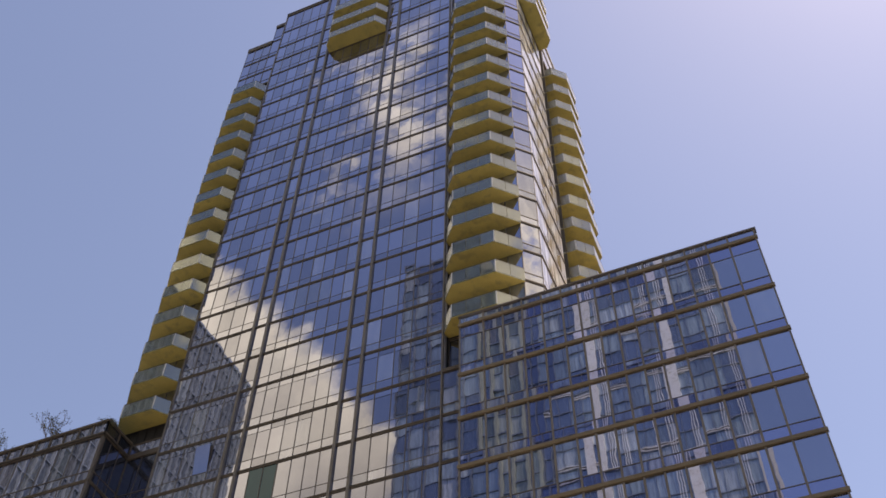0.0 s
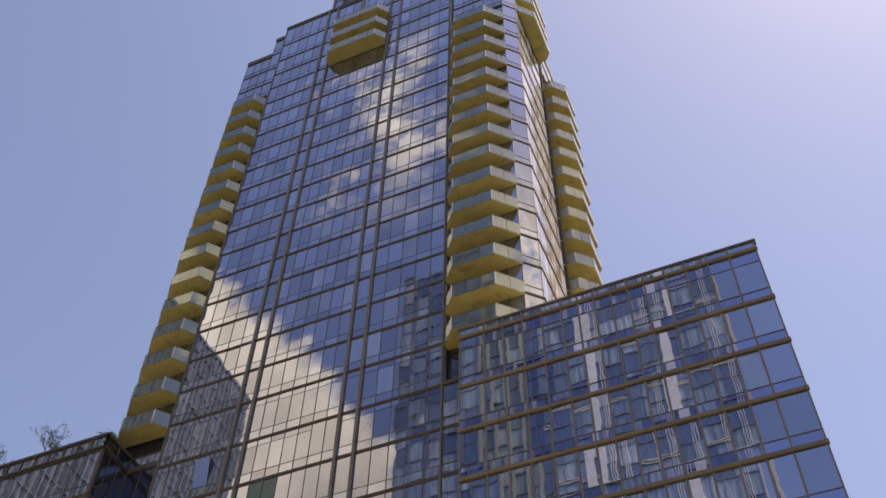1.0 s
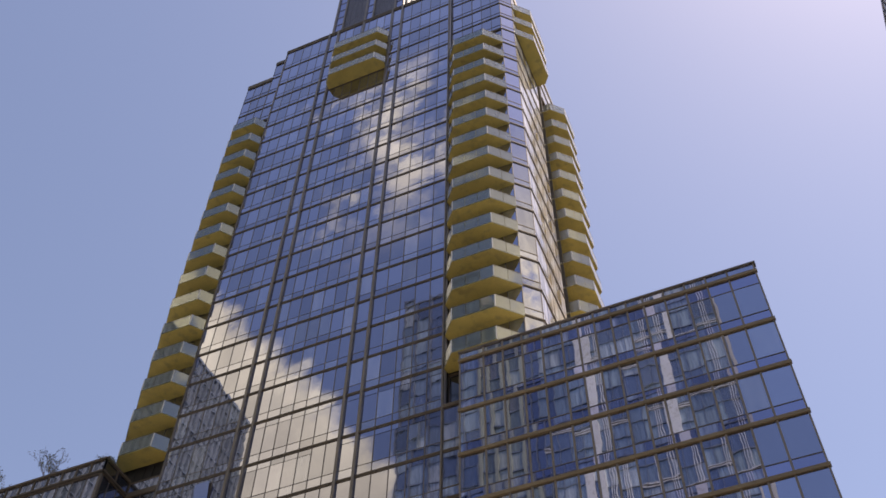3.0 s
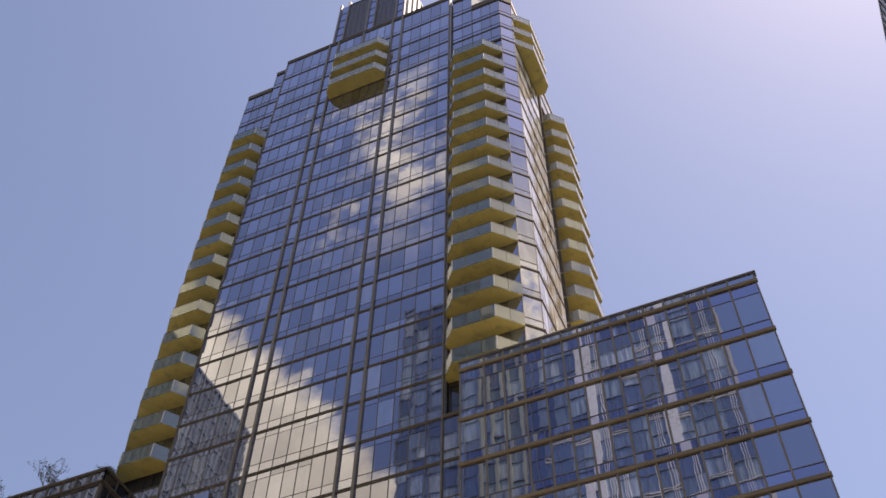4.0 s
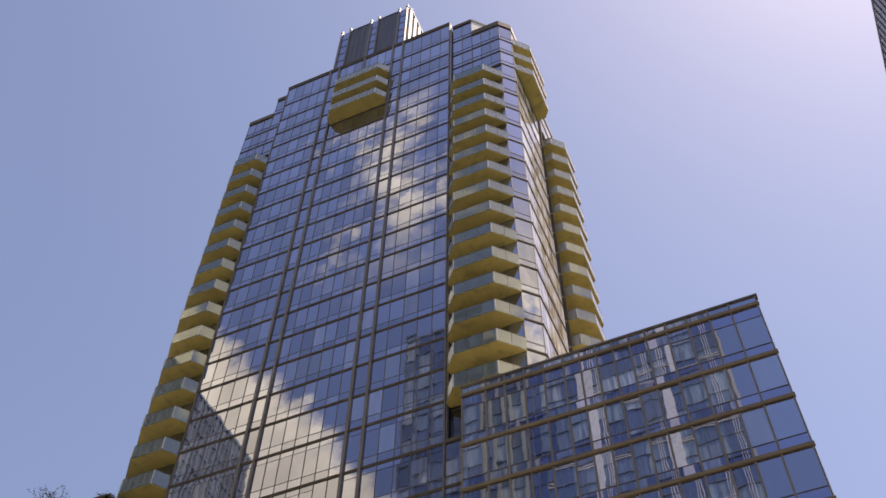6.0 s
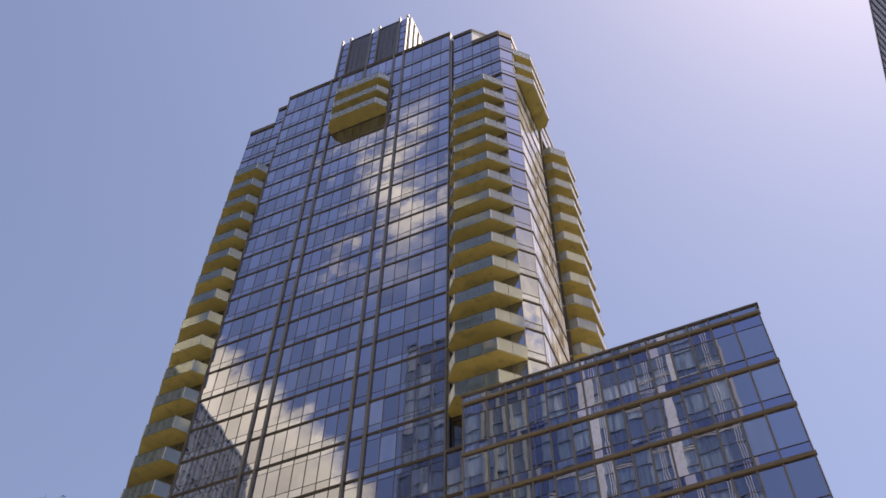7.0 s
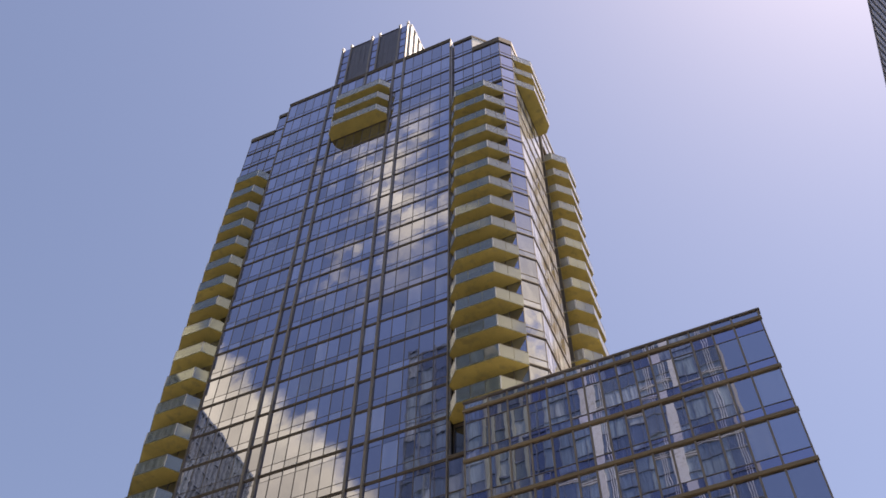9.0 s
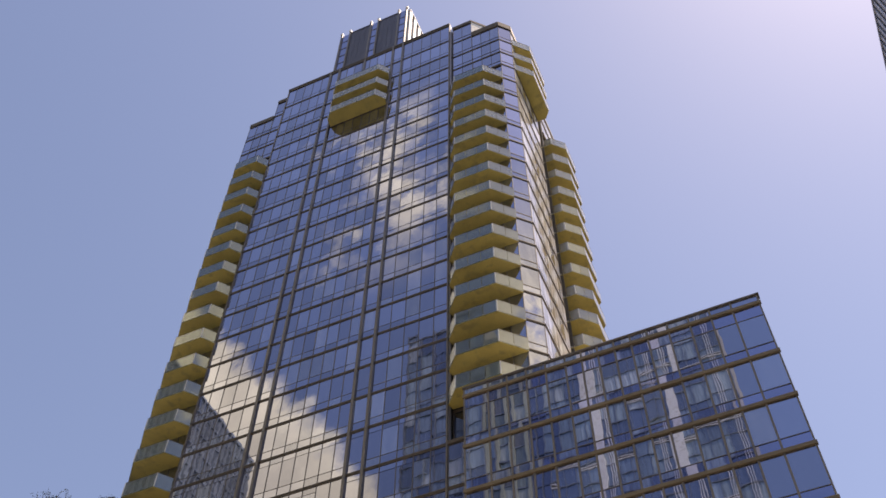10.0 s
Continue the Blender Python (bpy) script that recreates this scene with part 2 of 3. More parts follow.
# what hangs behind the panes: dark rooms, half-drawn shades, pale curtains
BLINDS = ((0.62, (0.06, 0.075, 0.09)), (0.80, (0.16, 0.195, 0.20)), (0.93, (0.28, 0.31, 0.30)))
M = {
    "glass": pane_material("tower_glass", (0.475, 0.498, 0.645), 0.0020, 0.8, 0.20, rooms=BLINDS, slope=0.16),
    "glass_rest": pane_material("tower_glass_rest", (0.475, 0.498, 0.645), 0.0020, 0.8, 0.20, island=True, rooms=BLINDS, slope=0.16),
    "glass_wing": pane_material("wing_glass", (0.47, 0.515, 0.665), 0.0024, 0.55, 0.14, rooms=BLINDS),
    "glass_spandrel": pane_material("spandrel_glass", (0.395, 0.435, 0.655), 0.0022, 0.6, 0.12, inside=(0.02, 0.025, 0.05)),
    # Tower glass darkened in colour for the shaded link, recess and block side.
    "glass_shaded": pane_material("shaded_blue_glass", (0.48, 0.54, 0.72), 0.003, 0.8, 0.15, island=True, inside=(0.022, 0.025, 0.034), mirror=0.15),
    "glass_green": pane_material("clear_green_glass", (0.34, 0.50, 0.56), 0.014, 1.2, 0.1, inside=(0.020, 0.060, 0.078), mirror=0.07, ior=1.22),
    # Pale insides put the glare of the sunward sky into the side panes' colour.
    "glass_side_glare": pane_material("side_glass_glare", (0.84, 0.83, 0.83), 0.003, 0.8, 0.15, island=True, inside=(0.80, 0.79, 0.78), mirror=0.20, rooms=((0.40, (0.64, 0.62, 0.59)), (0.58, (0.88, 0.86, 0.83)), (0.88, (0.42, 0.38, 0.33)))),
    "bronze": material("bronze_frame", (0.118, 0.096, 0.070), 0.6, 0.08, 0.25, 1.2, 30, ior=1.35),
    "mullion": material("bronze_mullion", (0.112, 0.097, 0.080), 0.42, 0.1, 0.2, 1.2, 30),
    "mullion_wing": material("wing_mullion", (0.185, 0.160, 0.128), 0.42, 0.1, 0.2, 1.2, 30),
    "pier": material("bronze_pier", (0.170, 0.148, 0.120), 0.38, 0.2, 0.25, 0.9, 30),
    "bronze_wing": material("bronze_wing", (0.200, 0.150, 0.080), 0.45, 0.10, 0.30, 0.5, 30),
    # Near-black: the gloom of unlit interiors is in the colour.
    "dark": material("unlit_dark", (0.035, 0.033, 0.032), 0.8, 0, 0.3, 0.6, 12),
    "soffit": material("ochre_soffit", (0.57, 0.465, 0.135), 0.75, 0, 0.20, 0.7, 18, 0.002, 20, 0.12, stain=(0.40, 0.33, 0.11)),
    "fascia": material("cream_fascia", (0.70, 0.64, 0.49), 0.7, 0, 0.12, 1.0, 24, 0.001, 20, 0.06),
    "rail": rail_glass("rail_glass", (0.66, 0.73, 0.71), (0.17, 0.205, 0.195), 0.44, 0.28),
    # Two paler copies of the rail glass, with sunlight worked into the body colour.
    "rail_lit": rail_glass("rail_glass_lit", (0.68, 0.71, 0.68), (0.50, 0.50, 0.44), 0.44, 0.26),
    "rail_sunlit": rail_glass("rail_glass_sunlit", (0.6, 0.6, 0.5), (0.80, 0.77, 0.66), 0.06, 0.15),
    "post": material("pale_post", (0.75, 0.74, 0.70), 0.4, 0.1, 0.1, 3.0, 40),
    "white": material("white_panel", (0.80, 0.79, 0.76), 0.55, 0, 0.06, 0.8, 20, stain=(0.62, 0.58, 0.50)),
    "louvre": material("grey_louvre", (0.105, 0.105, 0.130), 0.38, 0.35, 0.25, 0.5, 25),
    "asphalt": material("asphalt", (0.05, 0.05, 0.052), 0.9, 0, 0.3, 0.4, 30, 0.004, 60),
    "paving": material("paving", (0.42, 0.40, 0.37), 0.85, 0, 0.2, 0.5, 25, 0.003, 40),
    "concrete": material("concrete", (0.40, 0.39, 0.37), 0.85, 0, 0.18, 0.25, 10, 0.003, 12),
    "gravel": material("pale_gravel", (0.52, 0.50, 0.46), 0.9, 0, 0.2, 0.6, 30, 0.01, 30),
    "blue_panel": material("blue_grey_panel", (0.27, 0.345, 0.43), 0.5, 0, 0.15, 0.4, 12),
    "grey_panel": material("grey_panel", (0.40, 0.40, 0.45), 0.4, 0.2, 0.12, 0.4, 12, vary=0.1, island=True),
    "bark": material("bark", (0.16, 0.12, 0.09), 0.9, 0, 0.25, 9, 60, 0.004, 30),
    "leaf": material("leaf", (0.10, 0.11, 0.05), 0.6, 0, 0.25, 5, 40, vary=0.35, island=True),
    "far_glass": pane_material("far_glass", (0.40, 0.45, 0.58), 0.003, 0.6, 0.2, island=True, inside=(0.08, 0.10, 0.15), mirror=0.45),
    "stone": material("greenish_stone", (0.34, 0.37, 0.31), 0.8, 0, 0.2, 0.2, 8),
    "city_frame": material("blue_grey_frame", (0.07, 0.085, 0.12), 0.45, 0.3, 0.2, 0.5, 10),
    "city_glass": pane_material("city_glass", (0.47, 0.53, 0.60), 0.002, 0.5, 0.20, island=True, inside=(0.09, 0.12, 0.18), mirror=0.42, rooms=((0.34, (0.24, 0.32, 0.36)), (0.60, (0.42, 0.52, 0.49)), (0.84, (0.62, 0.68, 0.62)))),
    "stone_glass": pane_material("green_grey_glass", (0.44, 0.49, 0.47), 0.003, 0.5, 0.3, island=True, inside=(0.16, 0.19, 0.17), mirror=0.30, rooms=((0.30, (0.30, 0.35, 0.30)), (0.65, (0.46, 0.50, 0.43)), (0.9, (0.14, 0.12, 0.10)))),
    "city_mid": material("blue_panel_frame", (0.18, 0.215, 0.265), 0.4, 0.2, 0.2, 0.5, 10),
    "pale_frame": material("pale_frame", (0.36, 0.42, 0.45), 0.5, 0.1, 0.1, 0.5, 10),
    "block_glass": pane_material("block_glass", (0.44, 0.51, 0.58), 0.002, 0.5, 0.14, island=True, inside=(0.115, 0.145, 0.18), mirror=0.46, rooms=((0.5, (0.15, 0.185, 0.22)), (0.85, (0.23, 0.25, 0.26)))),
}


# ---------------------------------------------------------------- building blocks
class Solid:
    """Gathers boxes and prisms into one mesh."""

    def __init__(self):
        self.v, self.f, self.k = [], [], []

    def box(self, x0, x1, y0, y1, z0, z1, k=0):
        n = len(self.v)
        self.v += [(x0, y0, z0), (x1, y0, z0), (x1, y1, z0), (x0, y1, z0), (x0, y0, z1), (x1, y0, z1), (x1, y1, z1), (x0, y1, z1)]
        self.f += [(n, n + 3, n + 2, n + 1), (n + 4, n + 5, n + 6, n + 7), (n, n + 1, n + 5, n + 4), (n + 1, n + 2, n + 6, n + 5), (n + 2, n + 3, n + 7, n + 6), (n + 3, n, n + 4, n + 7)]
        self.k += [k] * 6
        return self

    def slab(self, p, q, out0, out1, z0, z1, k=0):
        """A box along the plan line p-q, from out0 to out1 to the right of its way (outwards)."""
        (ax, ay), (bx, by) = p, q
        d = math.hypot(bx - ax, by - ay)
        nx, ny = (by - ay) / d, -(bx - ax) / d
        return self.prism([(ax + nx * out1, ay + ny * out1), (bx + nx * out1, by + ny * out1), (bx + nx * out0, by + ny * out0), (ax + nx * out0, ay + ny * out0)], z0, z1, k)

    def prism(self, plan, z0, z1, k=0, under=None):
        """A plan polygon, counter-clockwise from above, raised from z0 to z1; under: the lower face's material slot."""
        n, c = len(self.v), len(plan)
        self.v += [(x, y, z0) for x, y in plan] + [(x, y, z1) for x, y in plan]
        self.f += [tuple(range(n + c - 1, n - 1, -1)), tuple(range(n + c, n + 2 * c))]
        self.k += [k if under is None else under, k]
        for i in range(c):
            j = (i + 1) % c
            self.f.append((n + i, n + j, n + c + j, n + c + i))
            self.k.append(k)
        return self

    def profile(self, p, q, outline, k=0):
        """An outline of (out, z), counter-clockwise seen from the start, drawn along the plan line p-q."""
        (ax, ay), (bx, by) = p, q
        d = math.hypot(bx - ax, by - ay)
        nx, ny = (by - ay) / d, -(bx - ax) / d
        n, c = len(self.v), len(outline)
        for x, y in (p, q):
            self.v += [(x + nx * o, y + ny * o, z) for o, z in outline]
        self.f += [tuple(range(n + c - 1, n - 1, -1)), tuple(range(n + c, n + 2 * c))]
        for i in range(c):
            j = (i + 1) % c
            self.f.append((n + i, n + j, n + c + j, n + c + i))
        self.k += [k] * (c + 2)
        return self

    def mesh(self, name, mats):
        me = bpy.data.meshes.new(name)
        me.from_pydata(self.v, [], self.f)
        for m in mats:
            me.materials.append(m)
        me.polygons.foreach_set("material_index", self.k)
        me.update()
        return me


def part(name, solid, mats, parent, label=""):
    mats = mats if isinstance(mats, (list, tuple)) else [mats]
    ob = new(name, solid.mesh(name, mats) if isinstance(solid, Solid) else solid)
    ob.parent = parent
    return tagged(ob, label) if label else ob


def thing(name, label, category, at=(0, 0, 0), group="", kind=""):
    ob = new(name)
    ob.location = at
    ob.empty_display_size = 0.5
    return tagged(ob, label, category, group, kind)


rng = random.Random(7)

# ---------------------------------------------------------------- ground
g = Solid().box(-1500, 1500, -1500, 1500, -0.4, 0.0)
tagged(part("ground", g, M["asphalt"], None), "dark grey asphalt street and city ground", "ground", kind="structure")
# Out of view; made wide and pale so it reflects light up to the soffits.
g = Solid().box(-68, 18, -19, 37, 0.0, 0.14)
tagged(part("pavement", g, M["paving"], None), "pale grey paved forecourt raised by a kerb, unseen, widened to bounce light", "pavement", kind="structure")

# ---------------------------------------------------------------- the tower
FRONT = 40.0                                   # the main face
XL, XR = -37.75, -17.70                        # its two edges
PIERS = (-32.30, -31.18, -24.52, -23.30)       # two pairs of strong uprights
STEP = 3.077
LEVELS = [27.7, 31.15, 34.6, 38.05, 41.5, 44.97] + [48.58 + STEP * k for k in range(16)] + [97.65, 100.75, 104.35]
TOP = 108.9
tower = thing("apartment_tower", "tall blue glass apartment tower with bronze frames and ochre balconies", "building", (-27, 48, 0))


def attach(name, solid, mats, owner=None, label=""):
    """A mesh given in the world's metres, under the owner (which is not turned)."""
    owner = owner or tower
    ob = part(name, solid, mats, owner, label)
    base, o = Vector((0, 0, 0)), owner
    while o:
        base += o.location
        o = o.parent
    ob.location = -base
    return ob


# solid body behind the glass
body = Solid()
body.prism([(-41.9, 40.75), (-37.75, 40.75), (-37.75, 40.25), (-17.7, 40.25), (-17.7, 40.75), (-12.5, 40.75), (-11.65, 41.65), (-11.65, 47.7), (-12.9, 47.7), (-12.9, 49.2), (-12.2, 49.2), (-12.2, 58), (-42.0, 58), (-42.6, 41.6)], 45.0, 95.0)
body.prism([(-41.3, 40.75), (-37.75, 40.75), (-37.75, 40.25), (-17.7, 40.25), (-17.7, 40.75), (-12.5, 40.75), (-11.65, 41.65), (-11.65, 57.0), (-12.9, 58), (-42.0, 58), (-42.0, 41.6)], 95.0, 103.0)
body.prism([(-37.75, 40.25), (-17.7, 40.25), (-17.7, 40.75), (-15.4, 40.75), (-15.4, 55), (-39.2, 55), (-39.2, 40.75), (-37.75, 40.75)], 103.0, 107.9)
body.prism([(-40.0, 40.25), (-17.7, 40.25), (-12.45, 41.0), (-11.65, 41.65), (-11.65, 57), (-42, 57), (-42, 43)], 0.0, 45.0)
attach("wall", body, M["dark"], label="inner walls behind the glass, coloured dark for unlit rooms")


def columns(x0, x1, n):
    return [x0 + (x1 - x0) * i / n for i in range(n + 1)]


BAYS = [columns(XL, PIERS[0], 5), columns(PIERS[0], PIERS[1], 1), columns(PIERS[1], PIERS[2], 7), columns(PIERS[2], PIERS[3], 1), columns(PIERS[3], XR, 5)]

small = Solid()
pane_meshes = {}


def pane_mesh(w, h):
    key = (round(w, 2), round(h, 2))
    if key not in pane_meshes:
        pane_meshes[key] = Solid().box(-w / 2, w / 2, 0, 0.03, 0, h).mesh("pane", [M["glass"]])
    return pane_meshes[key]


def hang_pane(mesh, owner, x, y, z, tilt=0.12, turn=0.0):
    ob = new("pane", mesh)
    ob.parent = owner
    base, o = Vector((0, 0, 0)), owner
    while o:
        base += o.location
        o = o.parent
    ob.matrix_basis = Matrix.Translation(-base) @ pose(x, y, z, rng.gauss(0, tilt), 0, turn + rng.gauss(0, tilt))
    return ob


def storeys(levels, top):
    rows = list(zip(levels, levels[1:] + [top]))
    return rows


front = attach("front_frame", Solid().box(XL, XR, 40.08, 40.24, 27.7, TOP - 0.6), M["bronze"])
for z0, z1 in storeys(LEVELS, TOP - 0.45):
    for bay in BAYS:
        for xa, xb in zip(bay, bay[1:]):
            x, w = (xa + xb) / 2, xb - xa - 0.055
            lo = z0 + 0.78
            small.box(x - w / 2, x + w / 2, 40.035, 40.065, z0 + 0.12, lo - 0.03)
            hi = z1 - 0.14
            if 41 < z0 < 48 and not (z0 < 42 and -26.5 < x < PIERS[2]):      # a fixed light over the vision pane
                small.box(x - w / 2, x + w / 2, 40.035, 40.065, hi - 0.42, hi)
                hi -= 0.47
            if 41 < z0 < 42 and xa < -34.25 < xb:      # a vent standing open
                hang_pane(pane_mesh(w, hi - lo - 0.03), front, x, 40.015, lo + 0.03).rotation_euler.x = radians(8.0)
            elif 38 < z0 < 38.5 and -30.3 < xa < -29:  # two panes of clear glass
                hang_pane(Solid().box(-w / 2, w / 2, 0, 0.03, 0, hi - lo - 0.03).mesh("pane", [M["glass_green"]]), front, x, 40.035, lo + 0.03)
            elif 37.5 < z0 < 84:
                hang_pane(pane_mesh(w, hi - lo - 0.03), front, x, 40.035, lo + 0.03)
            else:
                small.box(x - w / 2, x + w / 2, 40.035, 40.065, lo + 0.03, hi)
for bay in BAYS:
    for x in bay[1:-1]:
        attach("mullion", Solid().box(x - 0.027, x + 0.027, 40.015, 40.08, 27.7, TOP - 0.5), M["mullion"], front)


def band_profile(s, p, q, z, k=1.0):
    """A floor band: a lip, a shadow joint and a fascia, one behind the other."""
    return s.profile(p, q, [(-0.1, z - 0.12), (0.01 * k, z - 0.12), (0.01 * k, z - 0.045), (-0.01, z - 0.04), (-0.01, z - 0.02), (0.025 * k, z - 0.015), (0.025 * k, z + 0.085), (-0.1, z + 0.10)])


for z in LEVELS:
    attach("floor_band", band_profile(Solid(), (XL, 40.0), (XR, 40.0), z), M["bronze"], front)
    attach("transom", Solid().box(XL, XR, 40.02, 40.08, z + 0.760, z + 0.800), M["mullion"], front)
attach("coping", Solid().profile((XL, 40.0), (XR, 40.0), [(-0.25, TOP - 0.55), (0.05, TOP - 0.55), (0.05, TOP - 0.25), (0.0, TOP - 0.22), (0.1, TOP - 0.2), (0.1, TOP - 0.02), (-0.25, TOP)]), M["bronze"], front)
tagged(attach("lower_pane", small, M["glass_rest"]), kind="stuff")
for x in PIERS + (XL + 0.07, XR - 0.07):
    h, out = (0.095, 39.875) if x in PIERS else (0.05, 39.95)
    attach("pier", Solid().box(x - h, x + h, out, 40.12, 27.7, TOP + 0.05), M["pier"])


# ------ set-back strips, chamfer and side
def glazed(name, p, q, n, levels, top, glass="glass_rest", frame="bronze", cap=0.5, low=0.78, owner_thing=None, proud=0.035):
    """A glazed wall along the plan line p-q (outside to the right of its way)."""
    gl = Solid()
    pts = [(p[0] + (q[0] - p[0]) * i / n, p[1] + (q[1] - p[1]) * i / n) for i in range(n + 1)]
    for a, b in zip(pts, pts[1:]):
        d = math.hypot(b[0] - a[0], b[1] - a[1])
        s = 0.025 / d
        a2, b2 = (a[0] + (b[0] - a[0]) * s, a[1] + (b[1] - a[1]) * s), (b[0] - (b[0] - a[0]) * s, b[1] - (b[1] - a[1]) * s)
        for z0, z1 in storeys(levels, top):
            gl.slab(a2, b2, -0.03 - proud, -proud, z0 + 0.11, z0 + low - 0.03)
            gl.slab(a2, b2, -0.03 - proud, -proud, z0 + low + 0.03, z1 - 0.13)
    L = math.hypot(q[0] - p[0], q[1] - p[1])
    ex, ey = (q[0] - p[0]) / L, (q[1] - p[1]) / L
    owner = attach(name, Solid().slab(p, q, -0.2, -0.12, levels[0], top), M[frame], owner_thing)
    for i in range(n + 1):
        h = 0.045 if i in (0, n) else 0.024
        a0, a1 = max(0, L * i / n - h), min(L, L * i / n + h)
        attach("mullion", Solid().slab((p[0] + ex * a0, p[1] + ey * a0), (p[0] + ex * a1, p[1] + ey * a1), -0.12, -0.008, levels[0], top), M["mullion" if frame == "bronze" else frame], owner)
    for z in levels:
        attach("floor_band", band_profile(Solid(), p, q, z, 2.4 if proud < 0.02 else 1.0), M[frame], owner)
        attach("transom", Solid().slab(p, q, -0.12, 0.004 - proud / 3, z + low - 0.03, z + low + 0.03), M[frame], owner)
    attach("coping", Solid().slab(p, q, -0.3, 0.08, top - 0.1, top + cap), M[frame], owner)
    tagged(attach("pane", gl, M[glass], owner), kind="stuff")


HIGH = LEVELS[-4:]          # the storeys above the corner balconies
TALL = LEVELS[6:]
glazed("strip_frame", (-17.6, 40.5), (-12.4, 40.5), 5, TALL[:-4], HIGH[0] - 0.25, cap=0.0)
glazed("strip_frame", (-42.35, 40.5), (-37.85, 40.5), 4, TALL[:-4], HIGH[0] - 0.25, cap=0.0)
glazed("strip_frame", (-17.6, 40.5), (-15.4, 40.5), 2, HIGH, 108.15)
glazed("strip_frame", (-15.4, 40.5), (-12.4, 40.5), 3, HIGH[:-1], 104.35, cap=0.9)
glazed("strip_frame", (-39.3, 40.5), (-37.85, 40.5), 1, HIGH, 107.7)
glazed("strip_frame", (-42.3, 40.5), (-39.3, 40.5), 3, HIGH[:-1], 104.0, cap=0.6)
glazed("chamfer_frame", (-12.4, 40.5), (-11.4, 41.5), 1, TALL[:-1], 104.35, cap=0.9)
# These sunward walls take the panes with the glare coloured in.
glazed("side_frame", (-11.4, 41.5), (-11.4, 47.7), 6, TALL[:-1], 104.35, glass="glass_side_glare", cap=0.9, proud=0.006)
glazed("side_frame", (-11.4, 49.2), (-11.4, 55.0), 5, HIGH[:-2], 100.7, glass="glass_side_glare", proud=0.006)
glazed("side_frame", (-11.9, 49.2), (-11.9, 55.0), 4, TALL[:-4], HIGH[0] - 0.25, cap=0.0)
attach("corner_return", Solid().box(XR + 0.005, XR + 0.03, 40.1, 40.4, 45.0, TOP - 0.3), M["grey_panel"])
# dark service slot with its risers
for y, out, kind in ((47.78, 0.0, "bronze"), (48.15, 0.25, "pier"), (48.45, 0.3, "mullion_wing"), (48.75, 0.2, "bronze"), (49.05, 0.0, "pier")):
    attach("riser", Solid().box(-12.2, -11.45 - out, y, y + 0.12, 45, 100.7), M[kind], label="upright service riser in a slot")
# step of the roof beside the strip
attach("parapet_return", Solid().slab((-15.4, 40.5), (-14.0, 41.9), -0.2, 0.0, 104.4, 108.2), M["white"], label="pale rendered parapet return")
attach("coping", Solid().slab((-15.4, 40.5), (-13.9, 42.0), -0.35, 0.06, 108.2, 108.65), M["bronze"])
glazed("recess_frame", (-17.6, 40.6), (-16.2, 40.6), 2, [44.97], 48.2, cap=0.0, glass="glass_shaded")


# ------ balconies
def offset(plan, d):
    """The open plan line moved inwards by d (to the left of its way)."""
    out = []
    for i, p in enumerate(plan):
        dirs = []
        for a, b in ((i - 1, i), (i, i + 1)):
            if a >= 0 and b < len(plan):
                v = Vector((plan[b][0] - plan[a][0], plan[b][1] - plan[a][1])).normalized()
                dirs.append(Vector((-v.y, v.x)))
        n = sum(dirs, Vector((0, 0))) / len(dirs)
        n = n / max(0.3, n.length_squared)
        out.append((p[0] + n.x * d, p[1] + n.y * d))
    return out


def balcony(edge, inner, z, rails, parts_per_m=1.1):
    """edge: its free edge in plan, outside to the right of its way; inner: the points that close the slab."""
    slab = attach("balcony", Solid().prism(offset(edge, 0.07) + inner, z + 0.02, z + 0.22), M["fascia"])
    attach("soffit", Solid().prism(offset(edge, 0.04) + inner, z - 0.02, z + 0.02), M["soffit"], slab)
    for i, (a, b) in enumerate(zip(edge, edge[1:])):
        L = math.hypot(b[0] - a[0], b[1] - a[1])
        n = max(1, round(L * parts_per_m))
        for j in range(n):
            s0, s1 = (j + 0.015) / n, (j + 0.985) / n
            pa = (a[0] + (b[0] - a[0]) * s0, a[1] + (b[1] - a[1]) * s0)
            pb = (a[0] + (b[0] - a[0]) * s1, a[1] + (b[1] - a[1]) * s1)
            attach("rail_panel", Solid().slab(pa, pb, -0.024, 0.0, z + 0.03, z + 1.2), M[rails[i]], slab)
    attach("handrail", Solid().prism(offset(edge, -0.01) + offset(edge, 0.05)[::-1], z + 1.2, z + 1.235), M["bronze"], slab)
    for i, p in enumerate(offset(edge, 0.03)[1:-1]):
        attach("post", Solid().box(p[0] - 0.035, p[0] + 0.035, p[1] - 0.035, p[1] + 0.035, z + 0.05, z + 1.2), M["post"], slab)
    return slab


for k in range(15):
    z = 48.58 + STEP * k - 0.25
    balcony([(-17.72, 40.05), (-16.8, 39.0), (-13.79, 39.0), (-12.32, 40.47)], [(-12.42, 40.52), (-17.6, 40.52)], z, ("rail_lit", "rail", "rail_lit"))
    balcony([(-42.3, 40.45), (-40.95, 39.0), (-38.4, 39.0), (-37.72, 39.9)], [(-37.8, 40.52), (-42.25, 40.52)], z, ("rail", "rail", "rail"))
    balcony([(-11.4, 49.0), (-10.65, 49.0), (-9.5, 50.15), (-9.5, 53.0), (-10.2, 53.7), (-11.8, 53.7)], [(-11.9, 53.7), (-11.9, 49.0)], z, ("rail_lit", "rail_lit", "rail_sunlit", "rail_sunlit", "rail_lit"))
